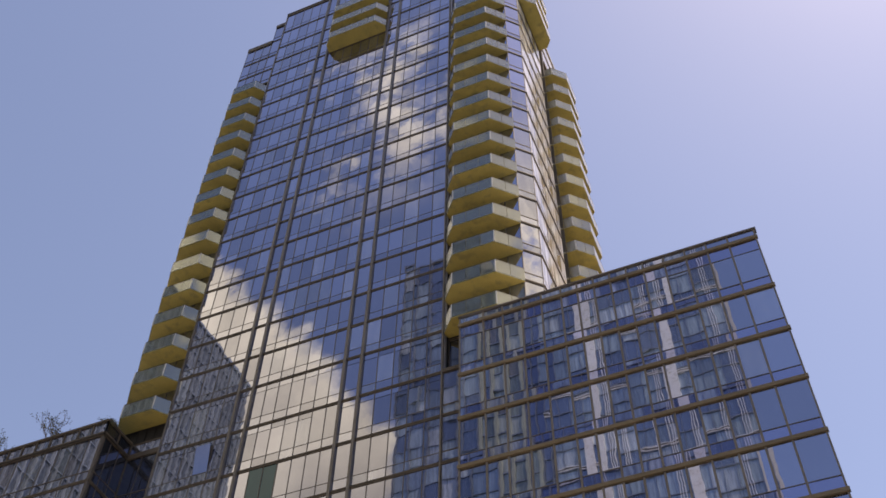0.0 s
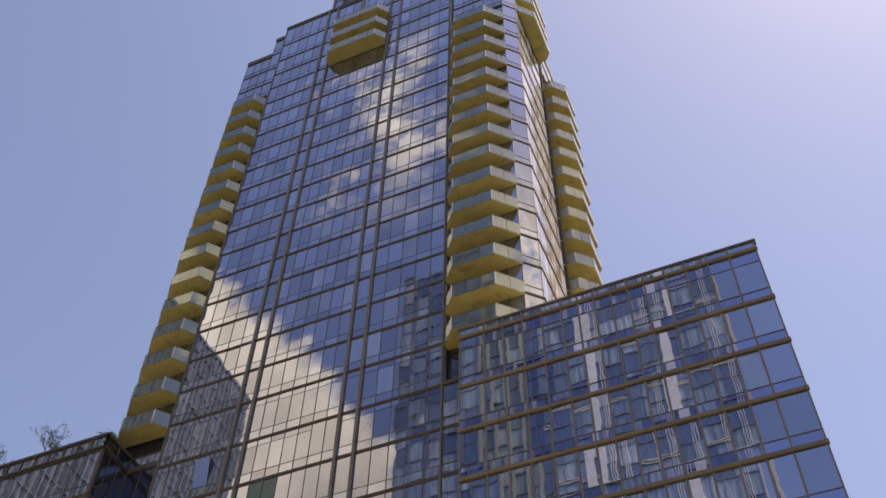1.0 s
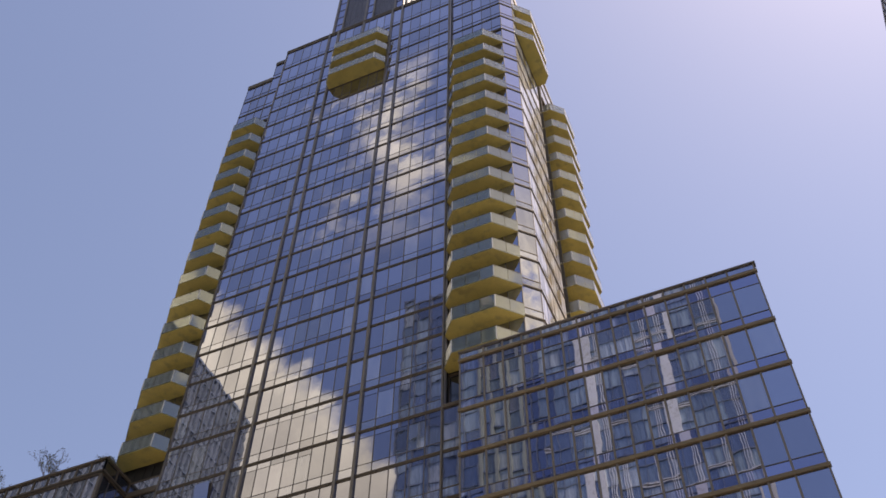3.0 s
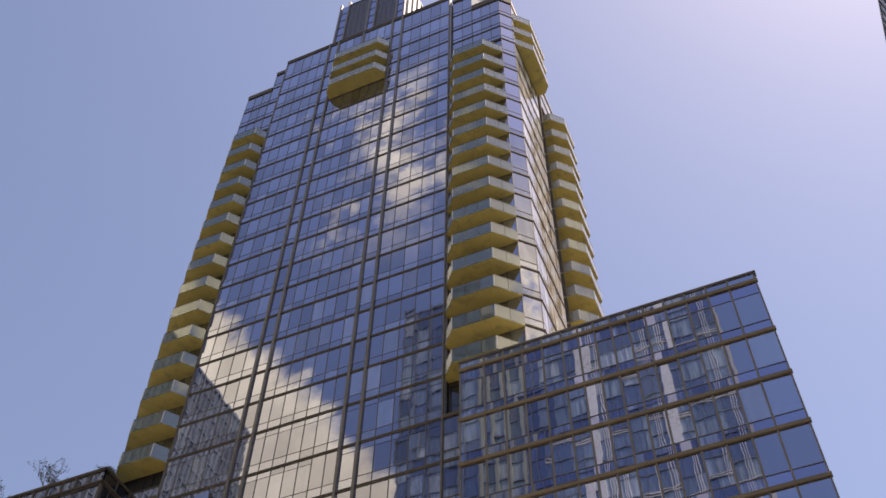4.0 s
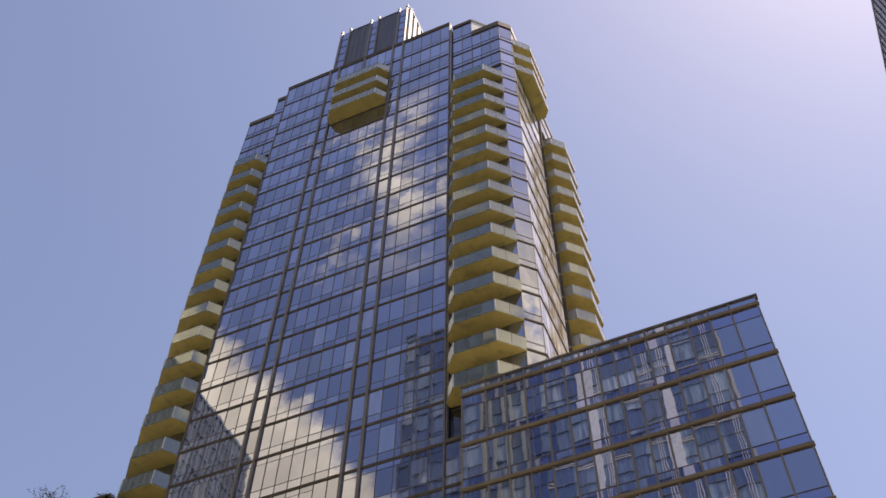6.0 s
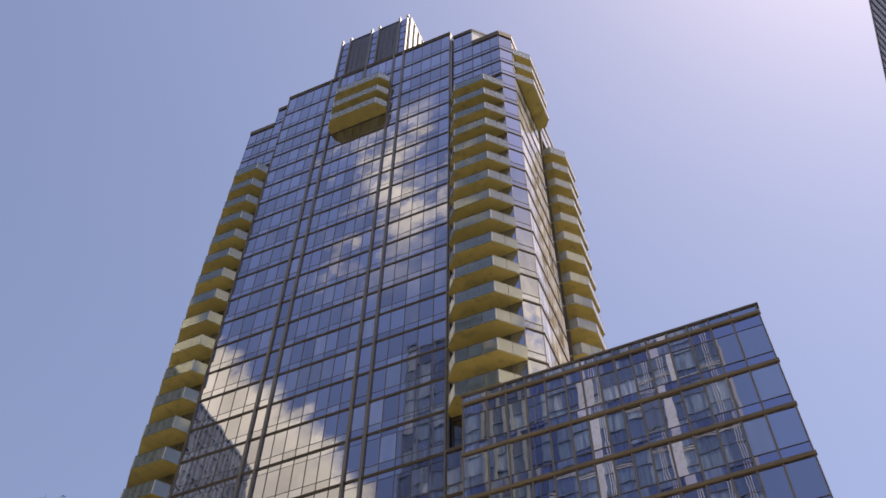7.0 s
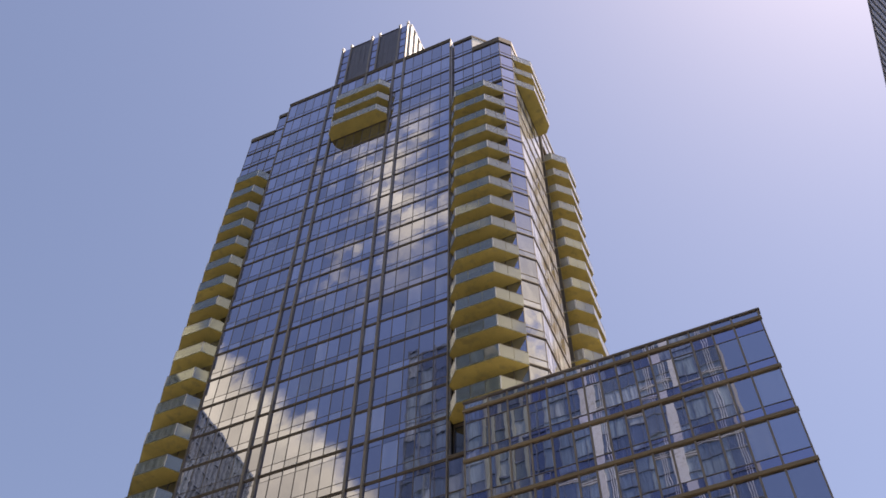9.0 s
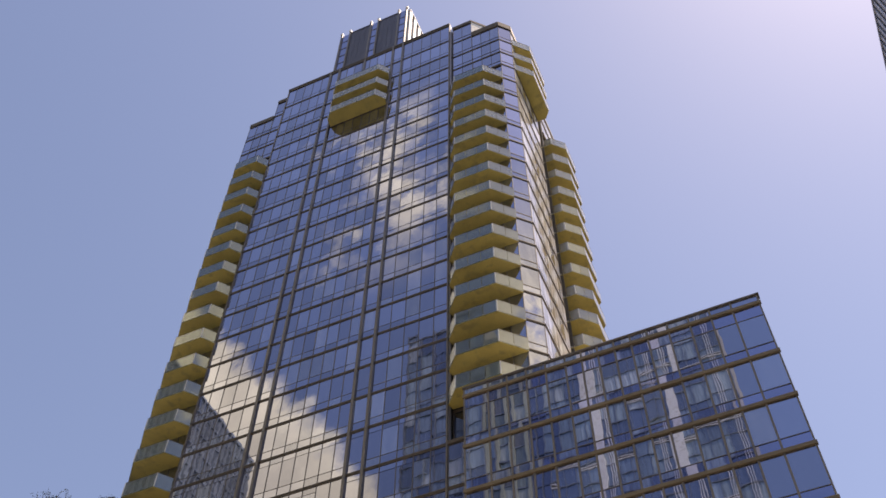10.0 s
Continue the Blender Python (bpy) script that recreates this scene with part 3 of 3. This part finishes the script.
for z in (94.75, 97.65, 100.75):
    balcony([(-30.95, 40.0), (-30.85, 39.2), (-30.2, 38.5), (-25.2, 38.5), (-24.4, 39.4), (-24.6, 40.0)], [(-25, 40.0)], z, ("rail_lit", "rail_lit", "rail_lit", "rail_lit", "rail_lit"))
    balcony([(-11.4, 41.6), (-9.95, 43.05), (-9.95, 47.2), (-10.5, 47.9), (-11.4, 47.9)], [(-11.5, 44.0)], z, ("rail_lit", "rail_sunlit", "rail_sunlit", "rail_lit"))

# ------ plant room on the roof: narrow glazed strips between dark louvred fields
PR_TOP = 119.0
attach("plant_room", Solid().box(-32.0, -23.3, 40.25, 45.5, 107.5, PR_TOP), M["louvre"], label="dark louvred plant room on the roof")
for x, h in ((-32.0, 0.10), (-30.85, 0.09), (-28.05, 0.11), (-27.04, 0.09), (-24.35, 0.11), (-23.35, 0.08)):
    attach("plant_room_post", Solid().box(x - h, x + h, 39.93, 40.25, 104.6 if -29 < x < -28 else TOP, PR_TOP + 0.2), M["pier"])
for a, b in ((-31.9, -30.94), (-27.94, -27.13), (-24.24, -23.43)):
    for i in range(5):
        z = TOP + 2.02 * i
        attach("plant_room_rail", Solid().box(a, b, 40.05, 40.22, z, z + 0.09), M["mullion"])
        attach("plant_room_pane", Solid().box(a, b, 40.09, 40.13, z + 0.09, z + 2.02), M["glass_spandrel"])
for a, b, n in ((-30.76, -28.16, 4), (-26.95, -24.46, 4)):
    for i in range(n):
        xa, xb = a + (b - a) * i / n, a + (b - a) * (i + 1) / n
        lv = Solid()
        for j in range(34):                      # sloping blades
            z = TOP + 0.1 + j * 0.29
            lv.profile((xa + 0.03, 40.1), (xb - 0.03, 40.1), [(-0.10, z + 0.10), (0.0, z + 0.02), (0.03, z), (0.03, z + 0.23), (-0.10, z + 0.26)])
        tagged(attach("louvre", lv, M["louvre"]), kind="stuff")
    for i in range(n + 1):
        x = a + (b - a) * i / n
        attach("louvre_post", Solid().box(x - 0.025, x + 0.025, 40.04, 40.24, TOP, PR_TOP), M["louvre"])
    attach("louvre_head", Solid().box(a, b, 40.0, 40.24, PR_TOP - 0.1, PR_TOP + 0.05), M["louvre"])
attach("coping", Solid().box(-23.4, -22.95, 40.35, 45.6, 119.3, 119.5), M["white"])
attach("plant_room_side", Solid().box(-23.35, -23.25, 40.35, 45.4, 108.0, 119.0), M["louvre"])
for y in (40.4, 41.55, 42.7, 43.85, 45.0):
    attach("side_fin", Solid().box(-23.25, -23.0, y, y + 0.55, 108.0, 119.3), M["white"], label="sunlit white side fin")
for x in (-32.0, -30.85, -28.05, -27.04, -24.35, -23.3):
    attach("lamp_cap", Solid().box(x - 0.14, x + 0.14, 39.88, 40.16, 119.2, 119.62), M["white"])

# ---------------------------------------------------------------- the low wing
wing = thing("low_wing", "lower glass office wing with bronze floor bands and wavy reflections", "building", (-7, 45, 0))
WL, WR, WY = -16.27, 1.74, 39.0
WZ = [26.4, 29.8, 33.15, 36.53, 39.91, 43.24, 47.37]
attach("wall", Solid().box(WL + 0.1, WR - 0.15, WY + 0.25, 52, 0, 47.55), M["dark"], wing)
wx = [WL] + columns(-14.69, -9.8, 4) + columns(-9.8, -4.79, 5)[1:] + columns(-4.79, 0.17, 4)[1:] + [WR]
wing_frame = attach("front_frame", Solid().box(WL + 0.02, WR - 0.02, WY + 0.11, WY + 0.24, 20, 47.9), M["bronze"], wing)
wing_meshes = {}
for z0, z1 in zip(WZ, WZ[1:]):
    for xa, xb in zip(wx, wx[1:]):
        w = xb - xa - 0.06
        high = z1 - 1.08 if z1 > 47 else z1 - 0.16          # only the top storey has a fixed light above
        fields = [(z0 + 0.13, z0 + 0.78, "glass_spandrel"), (z0 + 0.82, high, "glass_wing")] + ([(high + 0.04, z1 - 0.16, "glass_spandrel")] if z1 > 47 else [])
        for a, b, kind in fields:
            key = (round(w, 2), round(b - a, 2), kind)
            if key not in wing_meshes:
                wing_meshes[key] = Solid().box(-w / 2, w / 2, 0, 0.03, 0, b - a).mesh("pane", [M[kind]])
            hang_pane(wing_meshes[key], wing_frame, (xa + xb) / 2, WY + 0.06, a, 0.35)
for xa, xb in zip(wx, wx[1:]):
    hang_pane(Solid().box(-(xb - xa - 0.08) / 2, (xb - xa - 0.08) / 2, 0, 0.03, 0, 0.5).mesh("pane", [M["glass_wing"]]), wing_frame, (xa + xb) / 2, WY + 0.06, 47.55, 0.3)
for x in wx:
    h = 0.09 if x in (WL, WR) else 0.055
    attach("mullion", Solid().box(max(WL, x - h), min(WR, x + h), WY + 0.015, WY + 0.11, 20, 48.0), M["mullion_wing"], wing_frame)
for z in WZ:
    attach("floor_band", Solid().profile((WL - 0.04, WY), (WR + 0.06, WY), [(-0.11, z - 0.13), (0.045, z - 0.13), (0.07, z - 0.11), (0.07, z + 0.09), (0.05, z + 0.11), (-0.11, z + 0.12)]), M["bronze_wing"], wing_frame)
    attach("transom", Solid().box(WL, WR, WY + 0.03, WY + 0.1, z + 0.78, z + 0.82), M["mullion"], wing_frame)
attach("transom", Solid().box(WL, WR, WY + 0.03, WY + 0.1, WZ[-1] - 1.08, WZ[-1] - 1.04), M["mullion"], wing_frame)
attach("coping", Solid().box(WL - 0.05, WR + 0.1, WY - 0.05, WY + 0.4, 48.06, 48.15), M["pier"], wing_frame)
attach("roof", Solid().box(WL + 0.2, WR - 0.2, WY + 0.45, 52, 47.6, 47.75), M["gravel"], wing, "pale gravel roof")
en = Solid()
en.box(WR - 0.14, WR - 0.02, WY + 0.1, 52, 20, 47.95)
attach("end_wall", en, M["bronze"], wing)

# ---------------------------------------------------------------- the corner block beside the tower
PX, PY = -40.1, 37.4
block = thing("corner_block", "lower glass block with a planted roof edge beside the tower", "building", (-52, 42, 0))
attach("wall", Solid().box(-75, PX - 0.15, PY + 0.25, 60, 0, 46.0), M["dark"], block)


def glazed_on(owner, *args, **kw):
    glazed(*args, owner_thing=owner, **kw)


PZ = [31.4, 34.85, 38.3, 41.75, 45.45]
glazed_on(block, "front_frame", (-75, PY), (PX, PY), 31, PZ[:-1], PZ[-1], cap=0.0)
glazed_on(block, "side_frame", (PX, PY), (PX, 40.0), 3, PZ[:-1], PZ[-1], cap=0.0, glass="glass_shaded")
ed = Solid()
for a, b in (((-75, PY), (PX, PY)), ((PX, PY), (PX, 40.0))):
    ed.slab(a, b, -0.12, 0.08, 45.3, 45.6)
    ed.slab(a, b, -0.2, 0.08, 46.5, 46.66)
    n = round(math.hypot(b[0] - a[0], b[1] - a[1]) / 1.13)
    for i in range(n + 1):
        s = i / n
        c = (a[0] + (b[0] - a[0]) * s, a[1] + (b[1] - a[1]) * s)
        ed.box(c[0] - 0.04, c[0] + 0.04, c[1] - 0.02, c[1] + 0.06, 45.5, 46.55)
attach("roof_edge", ed, M["bronze"], block)
pn = Solid()
pn.slab((-75, PY), (PX, PY), -0.08, -0.05, 45.6, 46.5)
attach("parapet_glass", pn, M["glass_rest"], block)
attach("parapet_glass", Solid().slab((PX, PY), (PX, 40.0), -0.08, -0.05, 45.6, 46.5), M["glass_shaded"], block)
attach("roof", Solid().box(-74.5, PX - 0.3, PY + 0.5, 59.5, 45.9, 46.0 + 0.02), M["gravel"], block, "pale gravel roof")
# the tower's lower storeys run on to the wing
glazed("link_frame", (XR, 40.0), (-16.2, 40.0), 1, [27.7, 31.15, 34.6, 38.05, 41.5], 44.97, cap=0.15)
# link between the block and the tower, under the lowest corner balcony
glazed("link_frame", (PX, 40.0), (XL, 40.0), 2, [27.7, 31.15, 34.6, 38.05, 41.5], 45.3, cap=0.0, glass="glass_shaded")
attach("terrace_edge", Solid().box(PX + 0.1, XL, 39.93, 40.15, 45.3, 45.6), M["bronze"])
attach("terrace_glass", Solid().box(PX + 0.1, XL, 40.03, 40.06, 45.6, 46.42), M["glass_rest"])
attach("terrace_handrail", Solid().box(PX + 0.1, XL, 39.98, 40.1, 46.42, 46.5), M["bronze"])
# Posts coloured near-black to carry the shade below the lowest balcony.
for i in range(6):
    x = PX - 1.2 + 0.72 * i
    attach("terrace_post", Solid().box(x - 0.04, x + 0.04, 40.62, 40.70, 45.5, 48.3), M["dark"])

# ---------------------------------------------------------------- tower over the street, with upright fins
fin_tower = thing("office_tower", "tall grey office tower with dark upright fins", "building", (32, 50, 0))
attach("wall", Solid().box(20.2, 46, 28, 80, 0, 86.0), M["concrete"], fin_tower)
gl, fn = Solid(), Solid()
for i in range(62):
    y = 28 + 0.84 * i
    gl.box(20.0, 20.15, y + 0.05, y + 0.80, 30, 86.4)
    fn.box(19.9, 20.15, y - 0.05, y + 0.05, 30, 86.5)
tagged(attach("pane", gl, M["grey_panel"], fin_tower), kind="stuff")
tagged(attach("fin", fn, M["city_frame"], fin_tower), kind="stuff")
attach("roof_edge", Solid().box(19.9, 20.3, 28, 80, 86.45, 86.65), M["grey_panel"], fin_tower)


# ---------------------------------------------------------------- the city behind the camera, seen in the glass
def slab_block(name, label, x0, x1, y0, y1, top, faces, bay, storey, pier, pier_mat, pier_every=1, edge_mat="concrete", ledge=0, pier_at=0, stripes=0, edge_h=0.4, glass="city_glass", span=1, thin="city_frame"):
    b = thing(name, label, "building", ((x0 + x1) / 2, (y0 + y1) / 2, 0))
    attach("wall", Solid().box(x0 + 0.3, x1 - 0.3, y0 + 0.3, y1 - 0.3, 0, top - 0.2), M["concrete"], b)
    gl, pr, fl, th = Solid(), Solid(), Solid(), Solid()
    for face in faces:
        p, q = {"n": ((x1, y1), (x0, y1)), "e": ((x1, y0), (x1, y1))}[face]
        L = math.hypot(q[0] - p[0], q[1] - p[1])
        n = round(L / bay)
        ex, ey = (q[0] - p[0]) / L, (q[1] - p[1]) / L
        at = lambda s: (p[0] + ex * s, p[1] + ey * s)
        z = top - storey * int((top - 20) / storey)
        while z < top - 0.5:
            for i in range(0, n, span):
                gl.slab(at(i * L / n + 0.04), at(min(n, i + span) * L / n - 0.04), -0.15, -0.1, z + 0.35, z + storey + 0.35 - edge_h)
            fl.slab(p, q, -0.3, 0.02, z + 0.35 - edge_h, z + 0.35)
            z += storey
        fl.slab(p, q, -0.3, 0.1, top - 0.4, top)
        for i in range(n + 1):
            main = i % pier_every == pier_at
            wide = pier if main else 0.07
            s = min(max(i * L / n, wide / 2), L - wide / 2)
            (pr if main else th).slab(at(s - wide / 2), at(s + wide / 2), -0.3, 0.25 if main else 0.04, 15, top)
        if stripes:
            for i in range(1, n, stripes):
                for j in (-0.3, 0.0, 0.3):
                    s = i * L / n + j
                    pr.slab(at(s - 0.04), at(s + 0.04), -0.1, 0.1, 15, top)
    tagged(attach("pane", gl, M[glass], b), kind="stuff")
    tagged(attach("pier", pr, M[pier_mat], b), kind="stuff")
    if th.v:
        tagged(attach("mullion", th, M[thin], b), kind="stuff")
    tagged(attach("floor_edge", fl, M[edge_mat], b), kind="stuff")
    if ledge:
        lg = Solid()
        for i in range(1, ledge):
            zz = 20 + (top - 20) * i / ledge
            for face in faces:
                p, q = {"n": ((x1, y1), (x0, y1)), "e": ((x1, y0), (x1, y1))}[face]
                lg.slab(p, q, -0.3, 0.06, zz, zz + 0.14)
                lg.slab(p, q, -0.3, 0.05, zz + 0.15, zz + 0.33, 1)
                lg.slab(p, q, -0.3, 0.06, zz + 0.34, zz + 0.46)
        tagged(attach("ledge", lg, [M["white"], M["dark"]], b), kind="stuff")
    return b


slab_block("office_tower", "dark blue glass office tower across the street", -51.5, -37.12, -46, -20, 137, "n", 2.5, 3.4, 0.16, "city_mid", 1, "city_mid", edge_h=0.12)
slab_block("apartment_block", "greenish stone apartment block with narrow window bays", -37.1, -30.62, -46, -20.2, 128, "n", 2.1, 3.3, 0.4, "stone", 1, "city_mid", edge_h=0.25, glass="stone_glass")
slab_block("office_tower", "narrow dark glass tower in a gap between others", -30.6, -28.22, -46, -20.6, 131, "n", 1.05, 3.4, 0.1, "city_mid", 1, "city_mid", edge_h=0.12, glass="far_glass")
slab_block("office_tower", "blue glass office tower with broad white piers and ledges", -28.2, -3, -46, -20, 134, "n", 1.55, 3.4, 1.25, "white", 7, "city_mid", 9, pier_at=5, stripes=5, edge_h=0.16, span=2, thin="city_mid")
slab_block("apartment_block", "grey apartment block with a close grid of pale frames", -96, -70, -8.5, 21, 106.5, "en", 1.0, 3.1, 0.075, "pale_frame", 1, "blue_panel", edge_h=0.12, glass="block_glass")


# ---------------------------------------------------------------- planting on the block's roof
def shrub(at, height, seed):
    r = random.Random(seed)
    sh = thing("roof_shrub", "sparse leggy shrub with small leaves on a roof edge", "shrub", at, group="roof shrubs")
    wood, leaf = Solid(), Solid()

    def limb(p, d, length, rad, depth):
        q = p + d * length
        t = d.orthogonal().normalized()
        s = d.cross(t)
        n = len(wood.v)
        for c, rr in ((p, rad), (q, rad * 0.65)):
            wood.v += [tuple(c + (t * math.cos(a) + s * math.sin(a)) * rr) for a in (0, 1.257, 2.513, 3.77, 5.027)]
        for i in range(5):
            j = (i + 1) % 5
            wood.f.append((n + i, n + j, n + 5 + j, n + 5 + i))
            wood.k.append(0)
        if depth < 3:
            for _ in range(2 if depth else 4):
                k = (d + Vector((r.gauss(0, 0.36), r.gauss(0, 0.36), r.gauss(0.1, 0.3)))).normalized()
                limb(p + d * length * r.uniform(0.55, 1.0), k, length * r.uniform(0.55, 0.9), rad * 0.6, depth + 1)
        if depth >= 1:
            for _ in range(12 if depth == 3 else 6):
                c = p + d * length * r.uniform(0.3, 1.15) + Vector((r.gauss(0, 0.07), r.gauss(0, 0.07), r.gauss(0, 0.07)))
                a = Vector((r.gauss(0, 1), r.gauss(0, 1), r.gauss(0, 1))).normalized()
                b = a.orthogonal().normalized()
                e = r.uniform(0.03, 0.065)
                n = len(leaf.v)
                leaf.v += [tuple(c - a * e), tuple(c + b * e * 0.5), tuple(c + a * e), tuple(c - b * e * 0.5)]
                leaf.f.append((n, n + 1, n + 2, n + 3))
                leaf.k.append(0)

    for _ in range(4):
        limb(Vector((r.gauss(0, 0.1), r.gauss(0, 0.1), 0)), Vector((r.gauss(0, 0.3), r.gauss(0, 0.3), 1)).normalized(), height * 0.4, 0.03, 0)
    part("stem", wood, M["bark"], sh)
    tagged(part("leaf", leaf, M["leaf"], sh), kind="stuff")
    return sh


shrub((-45.2, 37.9, 46.0), 3.1, 3)
shrub((-49.6, 37.9, 46.0), 2.6, 5)
shrub((-40.45, 37.7, 46.05), 0.95, 8)
